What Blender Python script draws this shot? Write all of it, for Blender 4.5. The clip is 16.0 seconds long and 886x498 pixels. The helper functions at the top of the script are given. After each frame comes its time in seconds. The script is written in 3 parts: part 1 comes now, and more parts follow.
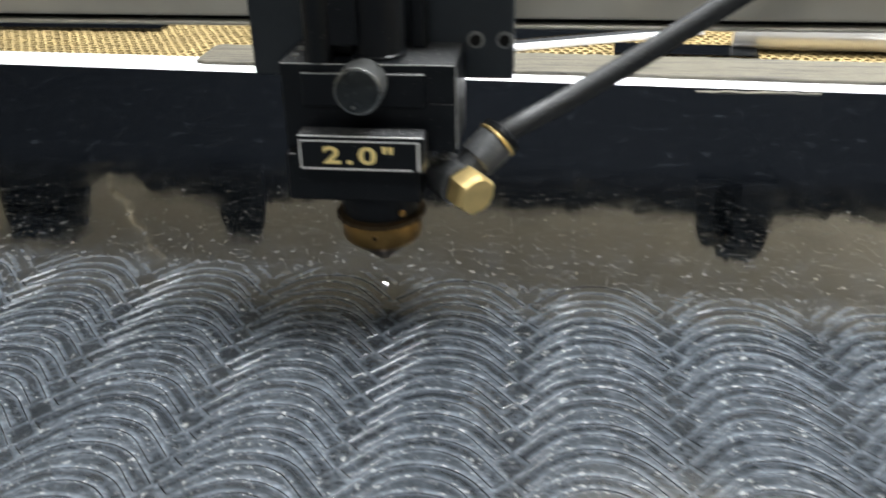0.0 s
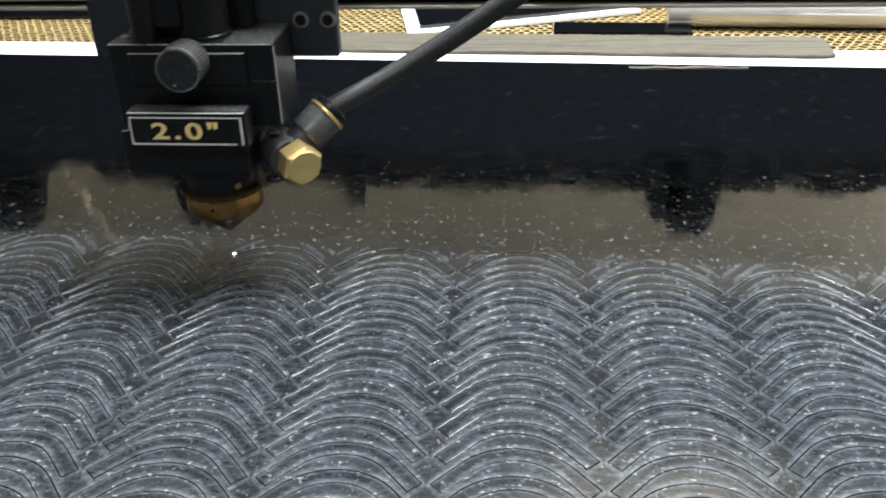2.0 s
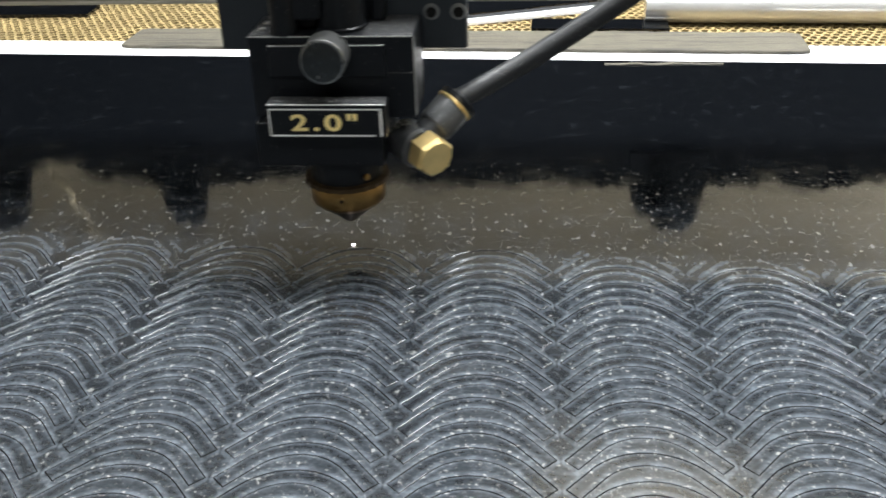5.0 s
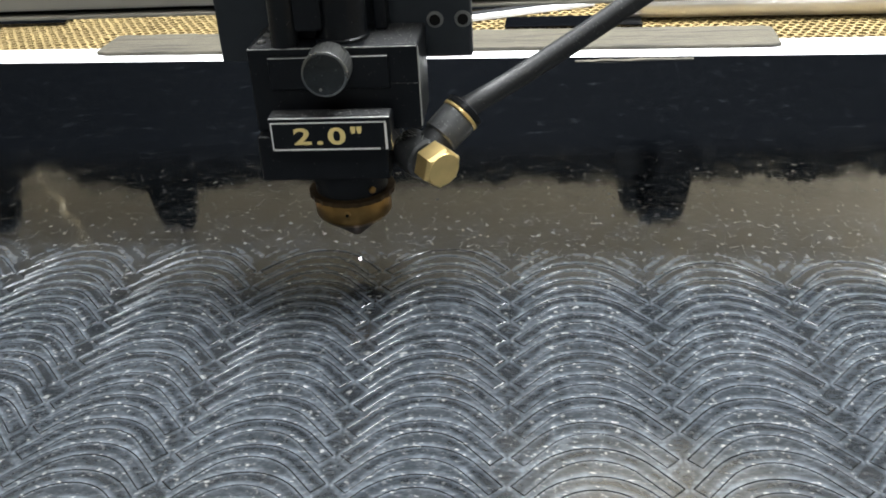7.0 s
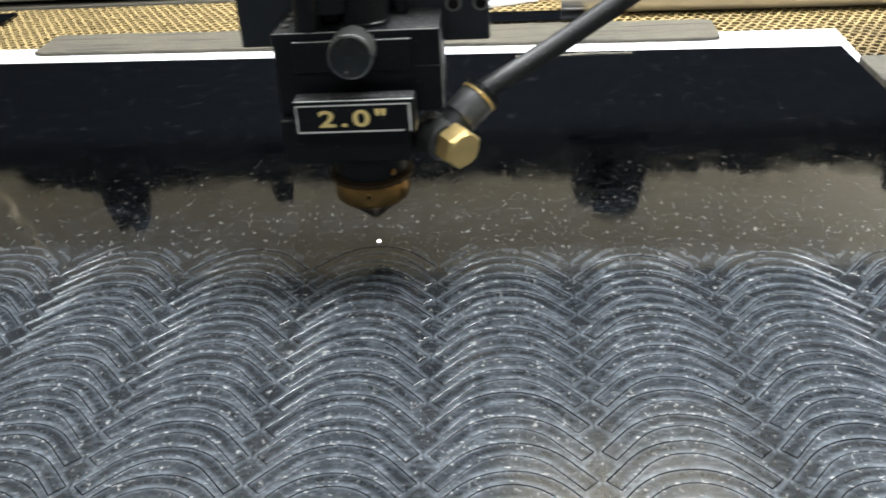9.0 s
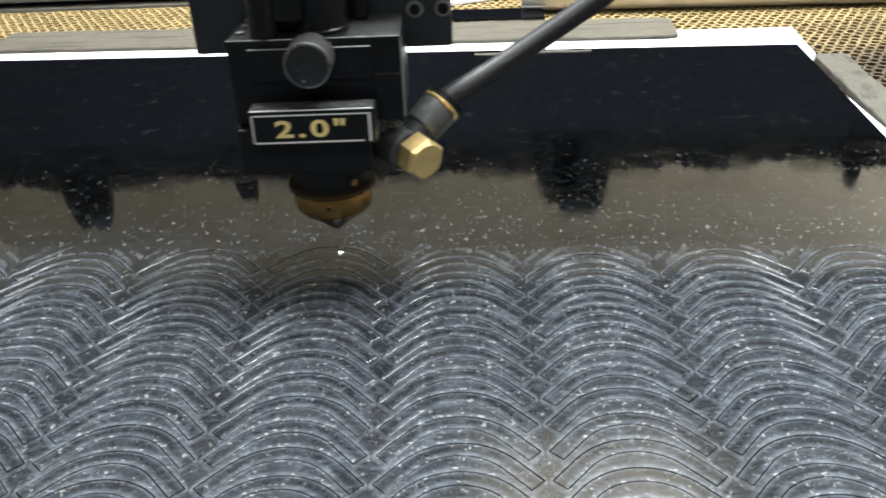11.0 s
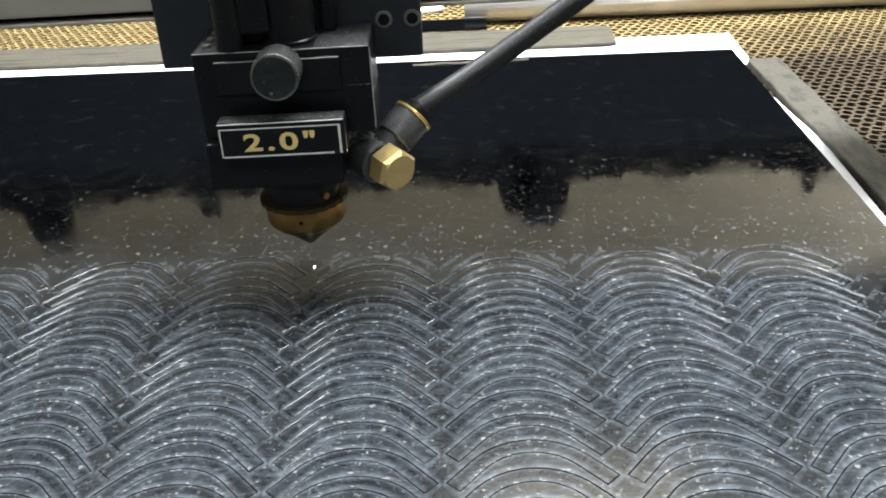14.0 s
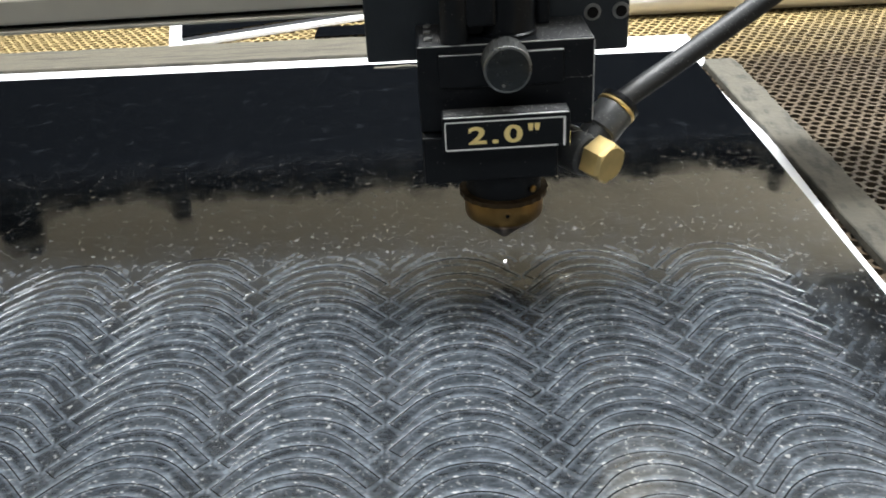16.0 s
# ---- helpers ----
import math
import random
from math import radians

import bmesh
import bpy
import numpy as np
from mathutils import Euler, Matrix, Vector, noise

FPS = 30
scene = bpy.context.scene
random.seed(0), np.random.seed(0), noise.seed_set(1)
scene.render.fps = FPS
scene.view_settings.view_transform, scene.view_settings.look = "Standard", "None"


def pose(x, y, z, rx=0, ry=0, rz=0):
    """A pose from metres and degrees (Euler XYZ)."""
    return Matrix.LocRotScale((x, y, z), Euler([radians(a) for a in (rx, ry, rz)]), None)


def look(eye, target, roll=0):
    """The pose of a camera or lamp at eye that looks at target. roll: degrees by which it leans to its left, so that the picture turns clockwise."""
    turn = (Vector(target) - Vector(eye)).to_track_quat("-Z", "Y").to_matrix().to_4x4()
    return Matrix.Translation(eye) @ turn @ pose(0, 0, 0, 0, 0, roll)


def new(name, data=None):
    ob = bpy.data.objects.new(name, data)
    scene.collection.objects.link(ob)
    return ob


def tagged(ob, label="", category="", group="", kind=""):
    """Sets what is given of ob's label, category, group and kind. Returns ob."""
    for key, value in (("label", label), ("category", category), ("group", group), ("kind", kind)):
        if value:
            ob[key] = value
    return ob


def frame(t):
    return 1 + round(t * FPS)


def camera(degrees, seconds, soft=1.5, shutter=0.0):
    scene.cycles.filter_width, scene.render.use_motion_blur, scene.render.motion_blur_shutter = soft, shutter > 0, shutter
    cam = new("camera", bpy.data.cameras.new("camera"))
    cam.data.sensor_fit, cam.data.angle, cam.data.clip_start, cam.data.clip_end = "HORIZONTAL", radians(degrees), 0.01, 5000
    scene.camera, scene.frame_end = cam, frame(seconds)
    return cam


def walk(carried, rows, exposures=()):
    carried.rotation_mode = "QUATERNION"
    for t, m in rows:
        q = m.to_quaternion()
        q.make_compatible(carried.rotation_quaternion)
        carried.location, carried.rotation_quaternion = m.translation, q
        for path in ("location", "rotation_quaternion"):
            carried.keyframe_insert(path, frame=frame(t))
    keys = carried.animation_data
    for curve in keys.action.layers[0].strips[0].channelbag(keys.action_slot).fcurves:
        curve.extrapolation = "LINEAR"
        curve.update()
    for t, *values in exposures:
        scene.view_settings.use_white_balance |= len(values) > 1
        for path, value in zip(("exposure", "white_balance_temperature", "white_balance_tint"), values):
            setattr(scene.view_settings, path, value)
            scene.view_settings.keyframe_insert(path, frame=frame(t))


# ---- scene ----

cam = camera(50.41, 16.0, soft=1.75, shutter=0.9)
PATH = [
    (0, (-0.07958, -0.22933, 0.16440), (-0.20292, 0.64383, -0.30716), -1.44),
    (0.5, (-0.06965, -0.24050, 0.16719), (-0.17569, 0.63074, -0.31207), -1.48),
    (1, (-0.07003, -0.24388, 0.16781), (-0.15556, 0.62492, -0.31990), -1.16),
    (1.5, (-0.06862, -0.24400, 0.16787), (-0.15396, 0.62329, -0.32257), -1.40),
    (2, (-0.06505, -0.24509, 0.16644), (-0.15550, 0.62477, -0.31850), -1.81),
    (2.5, (-0.06346, -0.24476, 0.16645), (-0.15213, 0.62498, -0.31902), -1.83),
    (3, (-0.06193, -0.24473, 0.16705), (-0.14855, 0.62437, -0.31993), -1.82),
    (3.5, (-0.06049, -0.24448, 0.16723), (-0.14511, 0.62446, -0.32040), -1.87),
    (4, (-0.05838, -0.24417, 0.16760), (-0.14267, 0.62411, -0.32126), -1.90),
    (6.5, (-0.04560, -0.24410, 0.16794), (-0.13306, 0.62325, -0.32202), -2.72),
    (7, (-0.03918, -0.24428, 0.16823), (-0.12788, 0.62254, -0.32244), -3.31),
    (7.5, (-0.03389, -0.24382, 0.16848), (-0.11927, 0.62191, -0.32469), -3.55),
    (8, (-0.03049, -0.24369, 0.16760), (-0.10467, 0.62342, -0.32497), -3.38),
    (8.5, (-0.02777, -0.24311, 0.16763), (-0.09253, 0.62346, -0.32720), -3.25),
    (9, (-0.02411, -0.24281, 0.16688), (-0.08222, 0.62431, -0.32782), -3.29),
    (11.5, (-0.01564, -0.24143, 0.16724), (-0.03673, 0.62297, -0.33513), -2.50),
    (12, (-0.01248, -0.24157, 0.16834), (-0.02770, 0.62126, -0.33692), -2.48),
    (12.5, (-0.00749, -0.24202, 0.16737), (-0.02454, 0.62342, -0.33335), -2.70),
    (13, (-0.00238, -0.24263, 0.16590), (-0.01875, 0.62645, -0.32851), -2.95),
    (13.5, (0.00193, -0.24304, 0.16465), (-0.01323, 0.62879, -0.32491), -3.15),
    (14, (0.00657, -0.24367, 0.16402), (-0.00699, 0.63010, -0.32212), -3.32),
    (14.5, (0.00799, -0.24465, 0.16559), (0.00444, 0.62779, -0.32312), -3.05),
    (15, (0.00954, -0.24549, 0.16666), (0.01578, 0.62576, -0.32414), -2.78),
    (15.5, (0.01238, -0.24612, 0.16594), (0.02069, 0.62600, -0.32328), -2.84),
    (16, (0.01723, -0.24839, 0.16519), (0.02333, 0.62591, -0.32017), -3.26),
]
# the clip's camera brightens and darkens a little on the way
EXPOSURES = [(0, 0.15), (0.5, 0.20), (1, -0.06), (2, -0.06), (3, 0.08), (4, -0.03), (7, 0.04), (8.5, 0.0), (9, -0.10), (11.5, 0.0), (13, 0.0), (14, -0.08), (14.5, -0.08), (15, 0.0), (16, -0.05)]
walk(cam, [(t, look(eye, target, roll)) for t, eye, target, roll in PATH], EXPOSURES)

# the laser head's way over the sheet: seconds, x, y of the nozzle's axis
HEAD = [
    (0, -0.1380, 0.0478),
    (0.1, -0.1402, 0.0506),
    (0.3, -0.1489, 0.0585),
    (0.5, -0.1552, 0.0591),
    (0.7, -0.1630, 0.0597),
    (0.9, -0.1686, 0.0543),
    (1, -0.1737, 0.0519),
    (1.2, -0.1790, 0.0478),
    (1.5, -0.1787, 0.0427),
    (1.8, -0.1758, 0.0432),
    (2, -0.1711, 0.0464),
    (2.1, -0.1692, 0.0499),
    (2.4, -0.1565, 0.0516),
    (2.5, -0.1536, 0.0518),
    (2.7, -0.1467, 0.0482),
    (2.9, -0.1400, 0.0416),
    (3, -0.1377, 0.0395),
    (3.1, -0.1380, 0.0391),
    (3.2, -0.1198, 0.0397),
    (3.3, -0.1003, 0.0402),
    (3.4, -0.0922, 0.0382),
    (3.5, -0.0926, 0.0382),
    (3.6, -0.0931, 0.0387),
    (3.7, -0.0923, 0.0387),
    (3.9, -0.0896, 0.0403),
    (4, -0.0891, 0.0416),
    (4.1, -0.0883, 0.0425),
    (4.2, -0.0908, 0.0443),
    (4.5, -0.0983, 0.0519),
    (4.8, -0.1090, 0.0555),
    (5.1, -0.1201, 0.0532),
    (5.4, -0.1313, 0.0450),
    (5.7, -0.1348, 0.0405),
    (6, -0.1313, 0.0433),
    (6.3, -0.1251, 0.0485),
    (6.5, -0.1162, 0.0516),
    (6.6, -0.1117, 0.0544),
    (6.8, -0.1037, 0.0515),
    (7, -0.0980, 0.0459),
    (7.2, -0.0956, 0.0427),
    (7.3, -0.0928, 0.0422),
    (7.4, -0.0755, 0.0425),
    (7.5, -0.0541, 0.0413),
    (7.6, -0.0506, 0.0393),
    (7.8, -0.0471, 0.0380),
    (8, -0.0460, 0.0389),
    (8.2, -0.0449, 0.0405),
    (8.4, -0.0475, 0.0453),
    (8.5, -0.0492, 0.0474),
    (8.7, -0.0544, 0.0528),
    (8.9, -0.0621, 0.0564),
    (9, -0.0665, 0.0563),
    (9.1, -0.0692, 0.0551),
    (9.2, -0.0748, 0.0544),
    (9.5, -0.0829, 0.0486),
    (9.8, -0.0887, 0.0412),
    (10.3, -0.0881, 0.0396),
    (10.7, -0.0789, 0.0464),
    (11, -0.0627, 0.0475),
    (11.3, -0.0519, 0.0402),
    (11.4, -0.0491, 0.0387),
    (11.5, -0.0484, 0.0373),
    (11.6, -0.0301, 0.0359),
    (11.7, -0.0066, 0.0354),
    (11.8, -0.0027, 0.0360),
    (12, -0.0026, 0.0354),
    (12.1, -0.0020, 0.0371),
    (12.3, -0.0002, 0.0389),
    (12.5, 0.0004, 0.0402),
    (12.6, -0.0026, 0.0452),
    (12.7, -0.0033, 0.0469),
    (12.8, -0.0072, 0.0502),
    (13, -0.0151, 0.0523),
    (13.2, -0.0215, 0.0535),
    (13.3, -0.0232, 0.0537),
    (13.5, -0.0321, 0.0519),
    (13.7, -0.0366, 0.0470),
    (13.8, -0.0393, 0.0432),
    (14, -0.0423, 0.0423),
    (14.2, -0.0396, 0.0401),
    (14.3, -0.0384, 0.0391),
    (14.5, -0.0372, 0.0406),
    (14.7, -0.0316, 0.0466),
    (14.8, -0.0277, 0.0492),
    (15, -0.0204, 0.0496),
    (15.2, -0.0122, 0.0458),
    (15.3, -0.0095, 0.0439),
    (15.5, -0.0050, 0.0398),
    (15.7, -0.0026, 0.0388),
    (15.8, 0.0047, 0.0395),
    (15.9, 0.0359, 0.0383),
    (15.96, 0.0417, 0.0372),
    (16, 0.0417, 0.0373),
]

MM = 0.001

# ---- light: lamps added out of view over the machine and room ----
world = bpy.data.worlds.new("world")
scene.world = world
world.use_nodes = True
world.node_tree.nodes["Background"].inputs[0].default_value = (0.75, 0.8, 0.9, 1)
world.node_tree.nodes["Background"].inputs[1].default_value = 0.2
# added sources, tuned to brighten head, cuts and mirrored wall
LAMPS = [(-0.05, 0.24, 0.75, 0.34, 0.22, 12.6), (0.60, 0.40, 1.52, 0.9, 0.3, 44), (-0.1, -1.3, 1.52, 1.2, 0.3, 13), (1.75, 1.5, 1.52, 0.7, 0.25, 50), (-0.62, 0.80, 1.52, 0.95, 0.4, 14)]
for lx, ly, lz, lw, ld, power in LAMPS:
    lamp = bpy.data.lights.new("added_lamp_light", "AREA")
    lamp.shape, lamp.size, lamp.size_y, lamp.energy, lamp.color = "RECTANGLE", lw, ld, power, (0.95, 0.98, 1.0)
    new("added_lamp_light", lamp).matrix_world = look((lx, ly, lz - 0.03), (lx, ly + 0.001, lz - 1))


# the arched slots, in millimetres: radii, half angle, straight legs; pitch, column width, first crown, first column; upright stretch
RU, RL, TH, LEG = 20.0, 15.5, radians(48), 9.8
PITCH, COLUMN, TOP, MIDX, TALL = 10.6, 45.0, 52.5, -22.2, 1.044


# ---- materials ----
def ramp(nt, value, lo, hi, to_lo=0.0, to_hi=1.0):
    n = nt.nodes.new("ShaderNodeMapRange")
    n.clamp = True
    n.interpolation_type = "SMOOTHSTEP"
    for i, v in enumerate((lo, hi, to_lo, to_hi)):
        n.inputs[i + 1].default_value = v
    nt.links.new(value, n.inputs[0])
    return n.outputs[0]


def maths(nt, op, a, b=None, c=None):
    n = nt.nodes.new("ShaderNodeMath")
    n.operation = op
    for i, v in enumerate((a, b, c)):
        if v is None:
            continue
        if isinstance(v, (int, float)):
            n.inputs[i].default_value = v
        else:
            nt.links.new(v, n.inputs[i])
    return n.outputs[0]


def material(name, color, rough=0.5, metal=0.0, vary=0.25, scale=60.0, bump=0.0, bump_scale=300.0, spec=0.5, random=0.0, flecks=None):
    m = bpy.data.materials.new(name)
    m.use_nodes = True
    nt = m.node_tree
    b = nt.nodes["Principled BSDF"]
    geo = nt.nodes.new("ShaderNodeTexCoord")
    n1 = nt.nodes.new("ShaderNodeTexNoise")
    n1.inputs["Scale"].default_value, n1.inputs["Detail"].default_value = scale, 6
    nt.links.new(geo.outputs["Object"], n1.inputs["Vector"])
    mix = nt.nodes.new("ShaderNodeMix")
    mix.data_type = "RGBA"
    mix.inputs["A"].default_value = (*[c * (1 - vary) for c in color], 1)
    mix.inputs["B"].default_value = (*[min(1, c * (1 + vary)) for c in color], 1)
    nt.links.new(n1.outputs["Fac"], mix.inputs["Factor"])
    last = mix.outputs["Result"]
    if flecks:
        scale2, keep, size, pale = flecks
        v = nt.nodes.new("ShaderNodeTexVoronoi")
        v.inputs["Scale"].default_value = scale2
        nt.links.new(geo.outputs["Object"], v.inputs["Vector"])
        sc = nt.nodes.new("ShaderNodeSeparateColor")
        nt.links.new(v.outputs["Color"], sc.inputs[0])
        on = maths(nt, "MULTIPLY", ramp(nt, sc.outputs[0], 1 - keep, 1 - keep * 0.5), ramp(nt, v.outputs["Distance"], size, size * 0.4))
        mf = nt.nodes.new("ShaderNodeMix")
        mf.data_type = "RGBA"
        mf.inputs["B"].default_value = (pale, pale, pale * 0.95, 1)
        nt.links.new(on, mf.inputs["Factor"])
        nt.links.new(last, mf.inputs["A"])
        last = mf.outputs["Result"]
    if random:
        info = nt.nodes.new("ShaderNodeObjectInfo")
        hsv = nt.nodes.new("ShaderNodeHueSaturation")
        mp = nt.nodes.new("ShaderNodeMapRange")
        mp.inputs[3].default_value, mp.inputs[4].default_value = 1 - random, 1 + random
        nt.links.new(info.outputs["Random"], mp.inputs[0])
        nt.links.new(mp.outputs[0], hsv.inputs["Value"])
        nt.links.new(last, hsv.inputs["Color"])
        last = hsv.outputs["Color"]
    nt.links.new(last, b.inputs["Base Color"])
    rr = nt.nodes.new("ShaderNodeMapRange")
    rr.inputs[3].default_value, rr.inputs[4].default_value = max(0.03, rough - 0.1), min(1, rough + 0.1)
    nt.links.new(n1.outputs["Fac"], rr.inputs[0])
    nt.links.new(rr.outputs[0], b.inputs["Roughness"])
    b.inputs["Metallic"].default_value = metal
    b.inputs["Specular IOR Level"].default_value = spec
    if bump:
        n2 = nt.nodes.new("ShaderNodeTexNoise")
        n2.inputs["Scale"].default_value, n2.inputs["Detail"].default_value = bump_scale, 4
        nt.links.new(geo.outputs["Object"], n2.inputs["Vector"])
        bp = nt.nodes.new("ShaderNodeBump")
        bp.inputs["Strength"].default_value, bp.inputs["Distance"].default_value = bump, 0.0004
        nt.links.new(n2.outputs["Fac"], bp.inputs["Height"])
        nt.links.new(bp.outputs[0], b.inputs["Normal"])
    return m


def streaked(name, color, dark, stretch):
    """Weathered wood: fine streaks along the grain, soft blotches."""
    m = material(name, color, 0.8, 0, 0.45, 110, 0.8, 500)
    nt = m.node_tree
    b = nt.nodes["Principled BSDF"]
    src = b.inputs["Base Color"].links[0].from_socket
    geo = nt.nodes.new("ShaderNodeNewGeometry")
    mp = nt.nodes.new("ShaderNodeMapping")
    mp.inputs["Scale"].default_value = stretch
    nt.links.new(geo.outputs["Position"], mp.inputs[0])
    n = nt.nodes.new("ShaderNodeTexNoise")
    n.inputs["Scale"].default_value, n.inputs["Detail"].default_value = 300, 5
    nt.links.new(mp.outputs[0], n.inputs["Vector"])
    mix = nt.nodes.new("ShaderNodeMix")
    mix.data_type = "RGBA"
    mix.inputs["B"].default_value = (*dark, 1)
    nt.links.new(src, mix.inputs["A"])
    nt.links.new(ramp(nt, n.outputs["Fac"], 0.50, 0.66, 0.0, 0.75), mix.inputs["Factor"])
    nt.links.new(mix.outputs["Result"], b.inputs["Base Color"])
    return m


def dusty(name, base, haze, dust, gloss, hazy_gloss, haze_amount, specks=1.0, line_amount=1.0):
    """Black glossy sheet: clean and shiny towards its far edge, hazy with cutting residue where it is cut, dust flecks all over."""
    m = bpy.data.materials.new(name)
    m.use_nodes = True
    nt = m.node_tree
    b = nt.nodes["Principled BSDF"]
    geo = nt.nodes.new("ShaderNodeNewGeometry")
    sep = nt.nodes.new("ShaderNodeSeparateXYZ")
    nt.links.new(geo.outputs["Position"], sep.inputs[0])

    def noise_at(scale, detail, stretch=(1, 1, 1)):
        mp = nt.nodes.new("ShaderNodeMapping")
        mp.inputs["Scale"].default_value = stretch
        nt.links.new(geo.outputs["Position"], mp.inputs[0])
        n = nt.nodes.new("ShaderNodeTexNoise")
        n.inputs["Scale"].default_value, n.inputs["Detail"].default_value = scale, detail
        nt.links.new(mp.outputs[0], n.inputs["Vector"])
        return n.outputs["Fac"]

    big, mid, fine = noise_at(16, 4), noise_at(110, 5), noise_at(700, 3, (0.6, 1, 1))
    streak = noise_at(420, 4, (0.5, 1.2, 1))
    edge = maths(nt, "ADD", sep.outputs["Y"], maths(nt, "MULTIPLY", maths(nt, "SUBTRACT", mid, 0.5), 0.03))
    slant = maths(nt, "MULTIPLY_ADD", sep.outputs["X"], 0.05, edge)
    cut = ramp(nt, slant, 0.053, 0.040)
    # film weakened towards the head, which paints in part of its shade
    film_shade = ramp(nt, slant, 0.046, 0.0, 0.48, 1.0)
    worn = ramp(nt, slant, 0.050, -0.005)
    side = ramp(nt, sep.outputs["X"], 0.150, 0.126)
    cut = maths(nt, "MULTIPLY", cut, side)
    film = maths(nt, "MULTIPLY", cut, maths(nt, "MULTIPLY_ADD", mid, 0.9, maths(nt, "MULTIPLY_ADD", fine, 0.7, -0.1)))
    film = maths(nt, "MULTIPLY", film, maths(nt, "MULTIPLY_ADD", big, 0.8, 0.6))
    across = maths(nt, "PINGPONG", maths(nt, "SUBTRACT", sep.outputs["X"], 0.0003), 0.0225)
    along = maths(nt, "PINGPONG", maths(nt, "SUBTRACT", sep.outputs["Y"], 0.03225), 0.0053)
    lozenge = maths(nt, "ADD", maths(nt, "DIVIDE", across, 0.0042), maths(nt, "DIVIDE", along, 0.0052))
    film = maths(nt, "MULTIPLY", film, maths(nt, "ADD", ramp(nt, lozenge, 0.80, 1.0, 0.62, 1.05), maths(nt, "MULTIPLY", maths(nt, "MULTIPLY", ramp(nt, lozenge, 0.9, 1.05), ramp(nt, lozenge, 1.5, 1.15)), 0.45)))
    film = maths(nt, "MULTIPLY", film, maths(nt, "MULTIPLY_ADD", ramp(nt, streak, 0.45, 0.70), 0.35, 0.8))
    film = maths(nt, "MULTIPLY", film, maths(nt, "MULTIPLY", film_shade, haze_amount))
    # soft pale lines along the crowns of the cuts
    u = maths(nt, "SUBTRACT", 0.0225, across)
    lines = None
    for radius, crown_y in ((RU * MM, TOP * MM + 0.0004), (RL * MM, (TOP - (RU - RL) * TALL) * MM + 0.0004)):
        turn = radius * math.sin(TH)
        round_u = maths(nt, "MINIMUM", u, turn)
        level = maths(nt, "SQRT", maths(nt, "SUBTRACT", radius * radius, maths(nt, "MULTIPLY", round_u, round_u)))
        drop = maths(nt, "MULTIPLY", maths(nt, "SUBTRACT", radius, level), TALL)
        drop = maths(nt, "MULTIPLY_ADD", maths(nt, "MAXIMUM", maths(nt, "SUBTRACT", u, turn), 0.0), math.tan(TH) * TALL, drop)
        far = maths(nt, "PINGPONG", maths(nt, "SUBTRACT", maths(nt, "ADD", sep.outputs["Y"], drop), crown_y), PITCH * MM / 2)
        far = maths(nt, "MULTIPLY", far, maths(nt, "DIVIDE", level, radius))
        far = maths(nt, "MULTIPLY_ADD", maths(nt, "SUBTRACT", streak, 0.5), 0.0012, far)
        stop = turn + LEG * MM * math.cos(TH)
        line = maths(nt, "MULTIPLY", ramp(nt, far, 0.0019, 0.0002), ramp(nt, u, stop + 0.0012, stop + 0.0002))
        lines = line if lines is None else maths(nt, "MAXIMUM", lines, line)
    lines = maths(nt, "MULTIPLY", lines, maths(nt, "MULTIPLY", ramp(nt, across, 0.003, 0.012, 0.6, 1.0), cut))
    crown_lines = maths(nt, "MULTIPLY", lines, ramp(nt, across, 0.004, 0.014, 0.25, 1.0))
    lines = maths(nt, "MULTIPLY", lines, maths(nt, "MULTIPLY_ADD", ramp(nt, streak, 0.36, 0.62), 0.6, maths(nt, "MULTIPLY", mid, 0.75)))
    film = maths(nt, "ADD", film, maths(nt, "MULTIPLY", lines, line_amount))
    # thin grime outside the cuts, with a few blotches
    grime = maths(nt, "MULTIPLY", ramp(nt, mid, 0.35, 0.75), ramp(nt, fine, 0.35, 0.7))
    grime = maths(nt, "MULTIPLY", grime, maths(nt, "MULTIPLY_ADD", ramp(nt, edge, 0.16, 0.10), 0.16, 0.007))
    blotch = maths(nt, "MULTIPLY", maths(nt, "MULTIPLY", ramp(nt, noise_at(140, 4), 0.56, 0.76), ramp(nt, mid, 0.40, 0.62)), 0.045)
    film = maths(nt, "ADD", film, maths(nt, "ADD", grime, blotch))

    # pale flecks: soft on the clean part, dense along the crowns
    dots = maths(nt, "MAXIMUM", maths(nt, "MULTIPLY", ramp(nt, noise_at(420, 4, (0.85, 0.75, 1)), 0.60, 0.76), 0.75), maths(nt, "MULTIPLY", ramp(nt, noise_at(900, 3, (0.8, 0.8, 1)), 0.58, 0.78), 0.45))
    dots = maths(nt, "MULTIPLY", dots, maths(nt, "MULTIPLY_ADD", mid, 1.3, 0.3))
    sparkle = maths(nt, "MULTIPLY", maths(nt, "MULTIPLY", ramp(nt, noise_at(760, 3, (0.55, 1.0, 1)), 0.57, 0.73), crown_lines), 0.70)
    # flecks coloured in mainly where the mirrored wall's light would show them
    plain = maths(nt, "MULTIPLY_ADD", ramp(nt, sep.outputs["Y"], 0.150, 0.112), 0.55, maths(nt, "MULTIPLY_ADD", ramp(nt, sep.outputs["Y"], 0.055, 0.035), -0.004, 0.010))
    dots = maths(nt, "MAXIMUM", maths(nt, "MULTIPLY", dots, plain), sparkle)
    dots = maths(nt, "MULTIPLY", dots, specks)
    mix = nt.nodes.new("ShaderNodeMix")
    mix.data_type = "RGBA"
    mix.inputs["A"].default_value, mix.inputs["B"].default_value = (*base, 1), (*haze, 1)
    nt.links.new(film, mix.inputs["Factor"])
